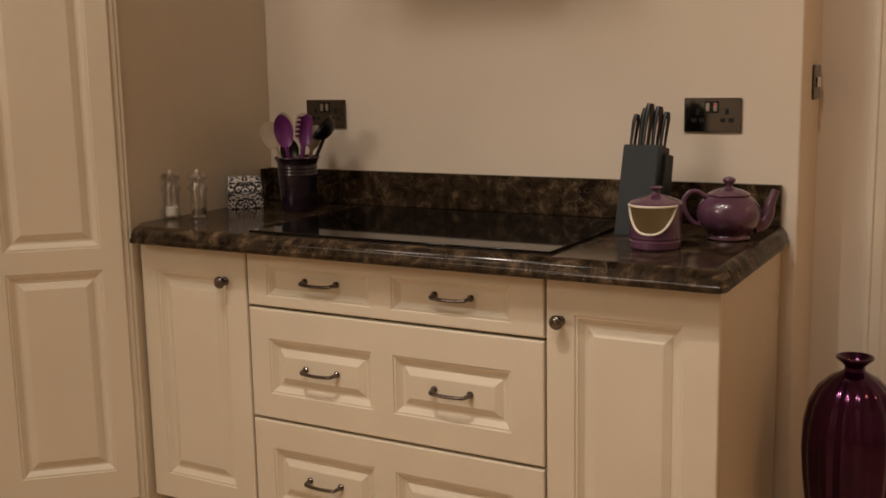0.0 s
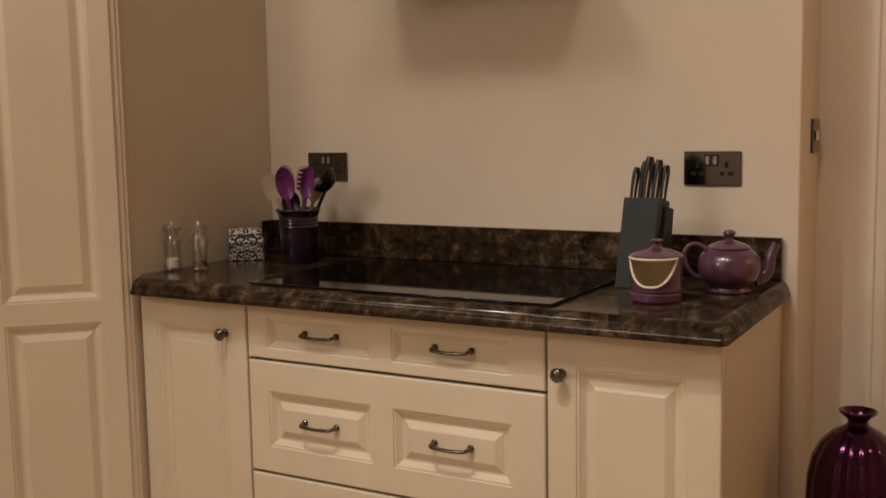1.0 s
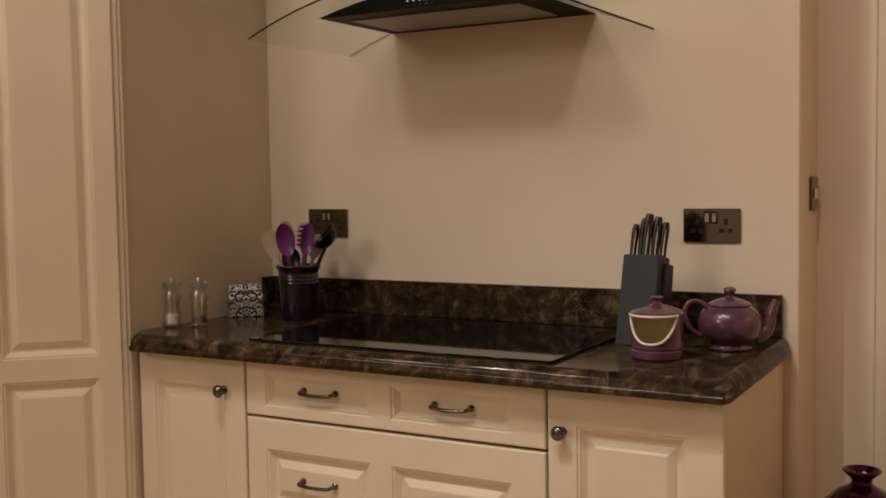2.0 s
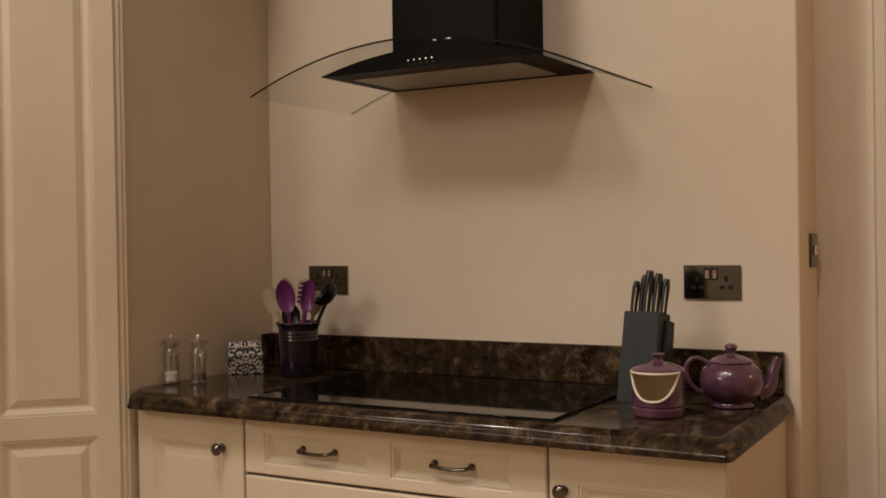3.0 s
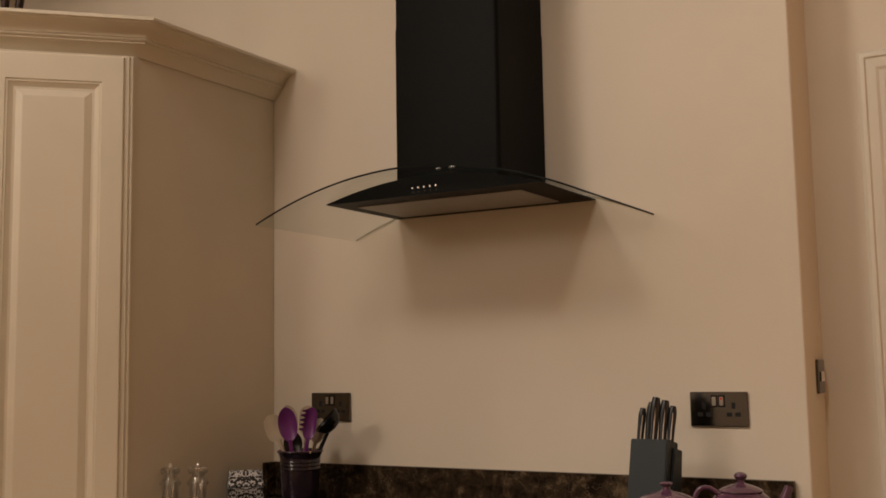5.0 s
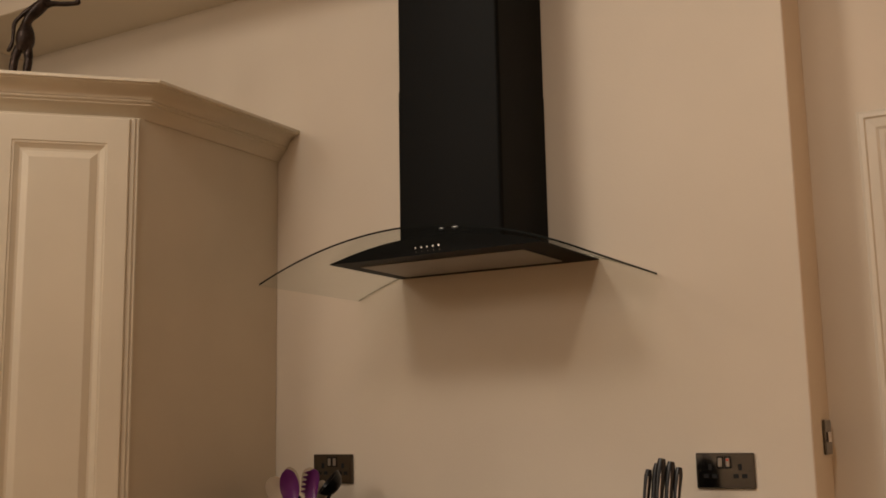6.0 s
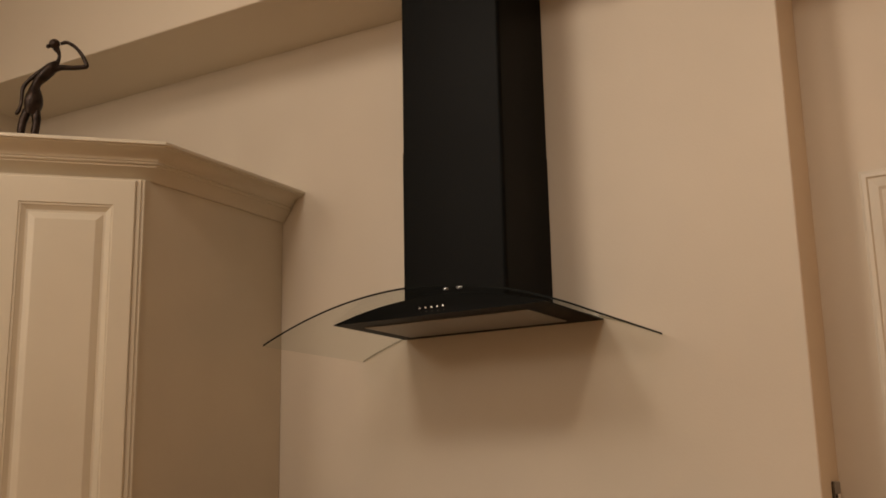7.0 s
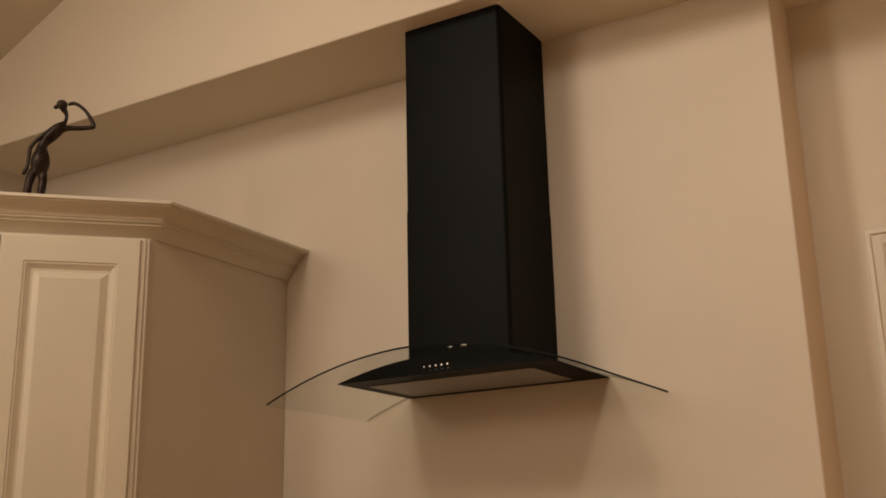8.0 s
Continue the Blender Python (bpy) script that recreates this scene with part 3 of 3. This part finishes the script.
def tin():
    t = thing("tin", "small silver and black damask-patterned tin with lid", "tin", (0.067, -0.204, TOP), 45)
    w, d = 0.052, 0.030
    part("body", box((-w, -d, 0), (w, d, 0.049), 0.003, seg=2), M_TIN, t)
    bm = box((-w - 0.001, -d - 0.001, 0.0495), (w + 0.001, d + 0.001, 0.097), 0.004, seg=2)
    for v in bm.verts:
        k = max(0.0, (v.co.z - 0.052) / 0.045)
        v.co.x *= 1 - 0.11 * k
        v.co.y *= 1 - 0.55 * k
    part("lid", bm, M_TIN, t, "sloping hinged lid")


tin()

CROCK = Vector((0.262, -0.192, TOP))


def crock():
    c = thing("utensil_crock", "dark purple glazed stoneware utensil crock", "crock", CROCK)
    g = 1.1
    prof = [(0, 0), (0.043, 0), (0.046, 0.004), (0.0485, 0.05), (0.0512, 0.104), (0.0528, 0.106), (0.0528, 0.109), (0.0514, 0.111), (0.0514, 0.114), (0.0530, 0.116), (0.0530, 0.119), (0.0516, 0.121), (0.0516, 0.124), (0.0532, 0.126), (0.0532, 0.129), (0.0522, 0.131), (0.0535, 0.141), (0.0575, 0.151), (0.0605, 0.155), (0.0600, 0.158)]
    part("outside", lathe([(r * g, z) for r, z in prof], 48), M_CROCK, c, "", True)
    part("inside", lathe([(r * g, z) for r, z in ((0.0600, 0.158), (0.058, 0.1595), (0.0555, 0.157), (0.050, 0.143), (0.044, 0.012), (0, 0.010))], 48), M_PURPLE, c, "lilac rim and inside", True)


crock()

RIGHT, AWAY = Vector((0.848, 0.530, 0)), Vector((-0.530, 0.848, 0))


def blade(half_w, length, thick, cup=0.0, n=14, tip=2.0, teeth=0.0):
    """A rounded spoon or spatula head in the xz plane, base at z = 0."""
    bm = bmesh.new()
    rows = []
    for i in range(n + 1):
        t = i / n
        w = half_w * max(0.02, (1 - abs(2 * t - 1) ** tip)) ** 0.5
        w = max(w, half_w * 0.22 * (1 - t))
        row = []
        for k in range(9):
            u = 2 * k / 8 - 1
            out = teeth if k == 0 and 0.2 < t < 0.95 and i % 4 < 2 else 0.0
            row.append((u * w - out, cup * (1 - u * u) * math.sin(math.pi * t) - out, t * length))
        rows.append(row)
    front = [[bm.verts.new((a, b - thick / 2, c)) for a, b, c in r] for r in rows]
    back = [[bm.verts.new((a, b + thick / 2, c)) for a, b, c in r] for r in rows]
    for g in (front, back):
        for a, b in zip(g, g[1:]):
            for k in range(8):
                bm.faces.new((a[k], a[k + 1], b[k + 1], b[k]))
    for k in range(8):
        for r in (0, n):
            bm.faces.new((front[r][k], front[r][k + 1], back[r][k + 1], back[r][k]))
    for i in range(n):
        for k in (0, 8):
            bm.faces.new((front[i][k], front[i + 1][k], back[i + 1][k], back[i][k]))
    return bm


def utensil(name, label, u0, u1, z1, depth, bm, material, handle=None, handle_mat=None, twist=0.0):
    """Stands in the crock: its handle leans from u0 at the rim to u1 at height z1, where the head begins."""
    t = thing(name, label, "utensil", CROCK, group="utensils in the crock")
    foot = RIGHT * (u0 * 0.4) + AWAY * (depth * 0.6) + Vector((0, 0, 0.012))
    low = foot.lerp(RIGHT * u1 + AWAY * depth * 1.2 + Vector((0, 0, z1)), 0.7)
    top = RIGHT * u1 + AWAY * depth * 1.2 + Vector((0, 0, z1))
    part("handle", tube(spline([foot, low, top], 5), 0.0055, 10, flat=0.7), handle_mat or material, t, "", True)
    up = (top - foot).normalized()
    x = (RIGHT - up * RIGHT.dot(up)).normalized()
    m = Matrix((x, up.cross(x), up)).transposed()
    m = m @ Matrix.Rotation(radians(twist), 3, "Z")
    bmesh.ops.transform(bm, verts=bm.verts, matrix=Matrix.Translation(top - up * 0.006) @ m.to_4x4())
    part("head", bm, material, t, "", True)


def ladle_head():
    bm = lathe([(0, -0.030), (0.016, -0.027), (0.028, -0.016), (0.034, 0.0), (0.0325, 0.0), (0.026, -0.015), (0.015, -0.0245), (0, -0.027)], 28)
    bmesh.ops.scale(bm, vec=(1.34, 1.12, 1.25), verts=bm.verts)
    bmesh.ops.rotate(bm, verts=bm.verts, matrix=Matrix.Rotation(radians(28), 3, "X") @ Matrix.Rotation(radians(-72), 3, "Y"))
    return move(bm, (-0.020, -0.004, 0.022))


def fork_head():
    return blade(0.018, 0.094, 0.006, 0.010, n=28, tip=4, teeth=0.011)


utensil("spatula", "pale translucent spatula leaning in the crock", 0.010, -0.064, 0.188, 0.020, blade(0.028, 0.082, 0.004, 0.003, tip=3), M_HORN)
utensil("spoon", "pale spoon standing in the crock", -0.010, -0.032, 0.205, 0.034, blade(0.026, 0.088, 0.005, 0.008), M_HORN)
utensil("spoon", "purple silicone spoon standing in the crock", -0.004, -0.026, 0.192, -0.026, blade(0.0275, 0.098, 0.006, 0.012), M_SPOON)
utensil("spoon", "black spoon standing low in the crock", -0.006, -0.018, 0.148, 0.004, blade(0.027, 0.070, 0.005, 0.010), M_BLACK)
utensil("pasta_fork", "purple toothed pasta fork standing in the crock", -0.010, 0.024, 0.194, -0.014, fork_head(), M_SPOON)
utensil("spatula", "pale slotted turner standing in the crock", 0.004, 0.014, 0.205, 0.036, blade(0.024, 0.085, 0.004, 0.002, tip=4), M_HORN)
utensil("spoon", "pale wooden spoon leaning in the crock", 0.004, 0.042, 0.180, 0.022, blade(0.020, 0.075, 0.006, 0.006), M_HORN)
utensil("ladle", "black ladle leaning out of the crock", -0.024, 0.086, 0.222, -0.006, ladle_head(), M_BLACK)


def knife_block():
    b = thing("knife_block", "charcoal slanted knife block with a lower step", "knife block", (1.280, -0.285, TOP))
    # outline in depth and height, leaning back towards the wall
    main = [(0.0, 0.0), (0.085, 0.0), (0.140, 0.199), (0.062, 0.213)]
    bm = prism(main, 0.0, 0.090, "x")
    bmesh.ops.bevel(bm, geom=bm.edges[:], offset=0.002, segments=2, affect="EDGES")
    part("block", bm, M_BLOCK, b)
    bm = prism([(0.035, 0.0), (0.110, 0.0), (0.146, 0.180), (0.098, 0.190)], 0.0895, 0.098, "x")
    bmesh.ops.bevel(bm, geom=bm.edges[:], offset=0.0015, affect="EDGES")
    part("side_block", bm, M_BLOCK, b)
    lean = Vector((0, 0.062, 0.213)).normalized()
    for kx, ky, ln, wd in ((0.018, 0.074, 0.082, 0.008), (0.034, 0.090, 0.096, 0.0095), (0.048, 0.078, 0.108, 0.0105), (0.066, 0.094, 0.100, 0.010), (0.083, 0.104, 0.086, 0.0085)):
        k = thing("knife", "black-handled knife with steel edges in the block", "knife", (1.280 + kx, -0.285 + ky, TOP + 0.2045), group="knives in the block")
        z0 = -0.012
        bm = bmesh.new()
        pts = [lean * (z0 + (ln - z0) * i / 6) + Vector((0.003 * (i / 6) ** 2, 0, 0)) for i in range(7)]
        tube(pts, [wd * 1.18 * f for f in (0.86, 0.86, 0.89, 0.94, 1.0, 1.03, 0.74)], 14, bm, flat=0.8)
        part("handle", bm, M_BLACK, k, "", True)
        off = Vector((wd * 0.34, -wd * 0.80, 0))
        part("steel_edge", tube([p + off for p in pts[1:6]], 0.0014, 6), M_STEEL, k, "polished steel strip")


knife_block()


def salt_pig():
    p = thing("salt_pig", "purple glazed salt pig with cream-lined open mouth", "salt pig", (1.432, -0.424, TOP), -86)
    prof = [(0.0, 0.002), (0.052, 0.0), (0.056, 0.003), (0.057, 0.018), (0.055, 0.020), (0.055, 0.023), (0.057, 0.025), (0.057, 0.030), (0.0565, 0.040), (0.0565, 0.050), (0.0565, 0.060), (0.0565, 0.070), (0.057, 0.080), (0.057, 0.088), (0.058, 0.095), (0.058, 0.100), (0.054, 0.105), (0.042, 0.110), (0.026, 0.115), (0.014, 0.118), (0.009, 0.122), (0.008, 0.127), (0.013, 0.131), (0.015, 0.134), (0.010, 0.137), (0.0, 0.138)]
    n = 96

    def at(r, z, a, grow=0.0):
        d = math.atan2(math.sin(a), math.cos(a))
        k = max(0.0, min(1.0, (z - 0.030) / 0.070)) * max(0.0, math.cos(d)) ** 2 if z < 0.103 else 0.35 * max(0.0, math.cos(d)) ** 2 * r / 0.058
        r = r + 0.010 * k + grow
        return Vector((r * math.cos(a), r * math.sin(a), z))

    def mouth(a):
        """Lower edge of the mouth at angle a."""
        return 0.036 + 0.061 * abs(a / radians(63)) ** 2.6

    bm = bmesh.new()
    fine = []
    for (r0, z0), (r1, z1) in zip(prof, prof[1:]):
        m = max(1, int((z1 - z0) / 0.0022))
        fine += [(r0 + (r1 - r0) * i / m, z0 + (z1 - z0) * i / m) for i in range(m)]
    fine.append(prof[-1])
    rings = [[bm.verts.new(at(r, z, 2 * math.pi * k / n)) for k in range(n)] for r, z in fine]
    for i in range(len(rings) - 1):
        zc = (fine[i][1] + fine[i + 1][1]) / 2
        for k in range(n):
            a = 2 * math.pi * (k + 0.5) / n
            a = math.atan2(math.sin(a), math.cos(a))
            if abs(a) < radians(63) and mouth(a) < zc < 0.0975:
                continue
            bm.faces.new((rings[i][k], rings[i][(k + 1) % n], rings[i + 1][(k + 1) % n], rings[i + 1][k]))
    bmesh.ops.remove_doubles(bm, verts=bm.verts, dist=1e-5)
    part("body", bm, M_PURPLE, p, "", True)
    bm = bmesh.new()
    inner = [(0.0, 0.008), (0.045, 0.009), (0.051, 0.016), (0.0525, 0.05), (0.0535, 0.090), (0.050, 0.100), (0.036, 0.106), (0.0, 0.110)]
    rings = [[bm.verts.new(at(r, z, 2 * math.pi * k / n)) for k in range(n)] for r, z in [(a[0] + (b[0] - a[0]) * i / 8, a[1] + (b[1] - a[1]) * i / 8) for a, b in zip(inner, inner[1:]) for i in range(8)] + [inner[-1]]]
    for a, b in zip(rings, rings[1:]):
        for k in range(n):
            ang = 2 * math.pi * (k + 0.5) / n
            ang = math.atan2(math.sin(ang), math.cos(ang))
            zc = (a[k].co.z + b[k].co.z) / 2
            if abs(ang) < radians(62) and mouth(ang) < zc < 0.0975:
                continue
            bm.faces.new((a[k], a[(k + 1) % n], b[(k + 1) % n], b[k]))
    bmesh.ops.remove_doubles(bm, verts=bm.verts, dist=1e-5)
    part("inside", bm, M_INNER, p, "cream glazed inside", True)
    loop = [at(0.0562, mouth(a), a) for a in [radians(-63 + 126 * i / 40) for i in range(41)]]
    loop += [at(0.0575, 0.0975, radians(63 - 126 * i / 30)) for i in range(31)]
    part("rim", tube(loop, 0.0029, 8), M_RIM, p, "unglazed cream rim", True)


salt_pig()


def teapot():
    t = thing("teapot", "purple glazed stoneware teapot with lid", "teapot", (1.542, -0.238, TOP), 30)
    t.scale = (1.05, 1.05, 1.0)
    prof = [(0, 0.001), (0.043, 0), (0.047, 0.003), (0.046, 0.010), (0.043, 0.013), (0.052, 0.020), (0.063, 0.034), (0.0685, 0.050), (0.0685, 0.064), (0.065, 0.079), (0.057, 0.091), (0.047, 0.099), (0.044, 0.101), (0.040, 0.100)]
    part("body", lathe(prof, 56), M_PURPLE, t, "", True)
    part("lid", lathe([(0.0435, 0.1015), (0.0465, 0.1025), (0.046, 0.105), (0.040, 0.109), (0.026, 0.115), (0.012, 0.119), (0.0075, 0.122), (0.0075, 0.127), (0.012, 0.131), (0.014, 0.136), (0.012, 0.141), (0.006, 0.144), (0, 0.1445)], 40), M_PURPLE, t, "domed lid with round knob", True)
    pts = spline([(0.055, 0, 0.028), (0.075, 0, 0.036), (0.087, 0, 0.056), (0.092, 0, 0.082), (0.103, 0, 0.112)], 6)
    n = len(pts) - 1
    part("spout", tube(pts, [0.021 - 0.0125 * (i / n) ** 0.7 for i in range(n + 1)], 20), M_PURPLE, t, "curved spout", True)
    loop = spline([(-0.050, 0, 0.098), (-0.068, 0, 0.110), (-0.088, 0, 0.108), (-0.099, 0, 0.088), (-0.092, 0, 0.060), (-0.076, 0, 0.040), (-0.060, 0, 0.034)], 6)
    part("handle", tube(loop, 0.0056, 12, flat=1.2), M_PURPLE, t, "looped handle", True)


teapot()


def vase():
    """Tall fluted floor vase with a narrow neck and flared lip."""
    prof = [(0.0, 0.0), (0.058, 0.0), (0.062, 0.006), (0.066, 0.06), (0.078, 0.16), (0.092, 0.26), (0.104, 0.36), (0.1085, 0.43), (0.106, 0.49), (0.096, 0.54), (0.078, 0.578), (0.055, 0.603), (0.034, 0.615), (0.024, 0.622)]
    bm = lathe(prof, 120)
    for v in bm.verts:
        r = math.hypot(v.co.x, v.co.y)
        if r > 0.045:
            k = 1 + 0.06 * abs(math.cos(8 * math.atan2(v.co.y, v.co.x))) * min(1, (r - 0.045) / 0.04)
            v.co.x, v.co.y = v.co.x * k, v.co.y * k
    neck = lathe([(0.024, 0.622), (0.0225, 0.630), (0.027, 0.637), (0.036, 0.644), (0.0425, 0.651), (0.0425, 0.655), (0.039, 0.656), (0.028, 0.646), (0.019, 0.632), (0.018, 0.60)], 60)
    v = thing("floor_vase", "tall metallic purple fluted floor vase with flared lip", "vase", (1.812, -0.108, 0))
    part("body", bm, M_VASE, v, "", True)
    part("neck", neck, M_VASE, v, "narrow neck with flared lip", True)


vase()


def figurine():
    """A slim cast figure shading its eyes, standing on the cupboard."""
    def q(a, b, deep=0.0):
        return Vector(((a - 70) * 0.00165, deep, 0.070 + (335 - b) * 0.00174))

    bm = bmesh.new()
    tube(spline([q(104, 222), q(95, 233), q(82, 248), q(72, 263), q(71, 280), q(70, 297), q(68, 313)], 4), [0.008, 0.011, 0.014, 0.016, 0.018, 0.0185, 0.0185, 0.018, 0.017, 0.0155, 0.014, 0.0135, 0.0135, 0.015, 0.018, 0.021, 0.024, 0.026, 0.027, 0.0275, 0.027, 0.025, 0.023, 0.021, 0.018], 16, bm, flat=0.8)
    for a, b in ((61, 53), (75, 75)):
        tube(spline([q(a, 306), q(b + 2, 325), q(b, 345), Vector((q(b, 0).x, 0, 0.012)), Vector((q(b, 0).x + 0.002, 0, 0.0))], 4), [0.0125] * 4 + [0.0115] * 4 + [0.0105] * 4 + [0.010] * 4 + [0.013], 12, bm)
    tube(spline([q(103, 226), q(107, 214), q(106, 205), q(101, 197)], 4), [0.009, 0.007, 0.006, 0.0055, 0.005, 0.005, 0.005, 0.0055, 0.006, 0.007, 0.008, 0.009, 0.010], 10, bm)
    bmesh.ops.create_icosphere(bm, subdivisions=3, radius=0.0150, matrix=Matrix.Translation(q(98, 190)) @ Matrix.Diagonal((1.05, 0.9, 0.95, 1)))
    bmesh.ops.create_icosphere(bm, subdivisions=2, radius=0.0066, matrix=Matrix.Translation(q(88, 195)))
    tube(spline([q(100, 233), q(112, 230), q(130, 229), q(150, 226), q(153, 222), q(146, 208), q(134, 194), q(119, 186), q(108, 189)], 3), [0.012, 0.0105, 0.009, 0.008, 0.0075, 0.007, 0.007, 0.0068, 0.0065, 0.0068, 0.007, 0.007, 0.007, 0.0065, 0.006, 0.0058, 0.0055, 0.005, 0.005, 0.005, 0.005, 0.005, 0.0055, 0.005, 0.004], 10, bm)
    tube(spline([q(86, 235), q(74, 243), q(60, 256), q(52, 268), q(51, 283), q(50, 297), q(47, 308), q(43, 314)], 3), [0.011, 0.009, 0.008, 0.0075, 0.007, 0.0065, 0.006, 0.006, 0.0062, 0.0062, 0.006, 0.0056, 0.0052, 0.005, 0.005, 0.005, 0.0055, 0.006, 0.0062, 0.006, 0.005, 0.003], 10, bm)
    join(bm, box((-0.045, -0.022, -0.0), (0.030, 0.022, 0.006), 0.002))
    ob = tagged(link("figurine", bm, M_FIGURE, True), "slim dark bronze figurine standing on the tall cupboard", "figurine")
    ob.matrix_world = pose(-0.275, -0.781, 2.286, 0, 0, 45) @ Matrix.Diagonal((1.015, 1.015, 1.04, 1))


figurine()
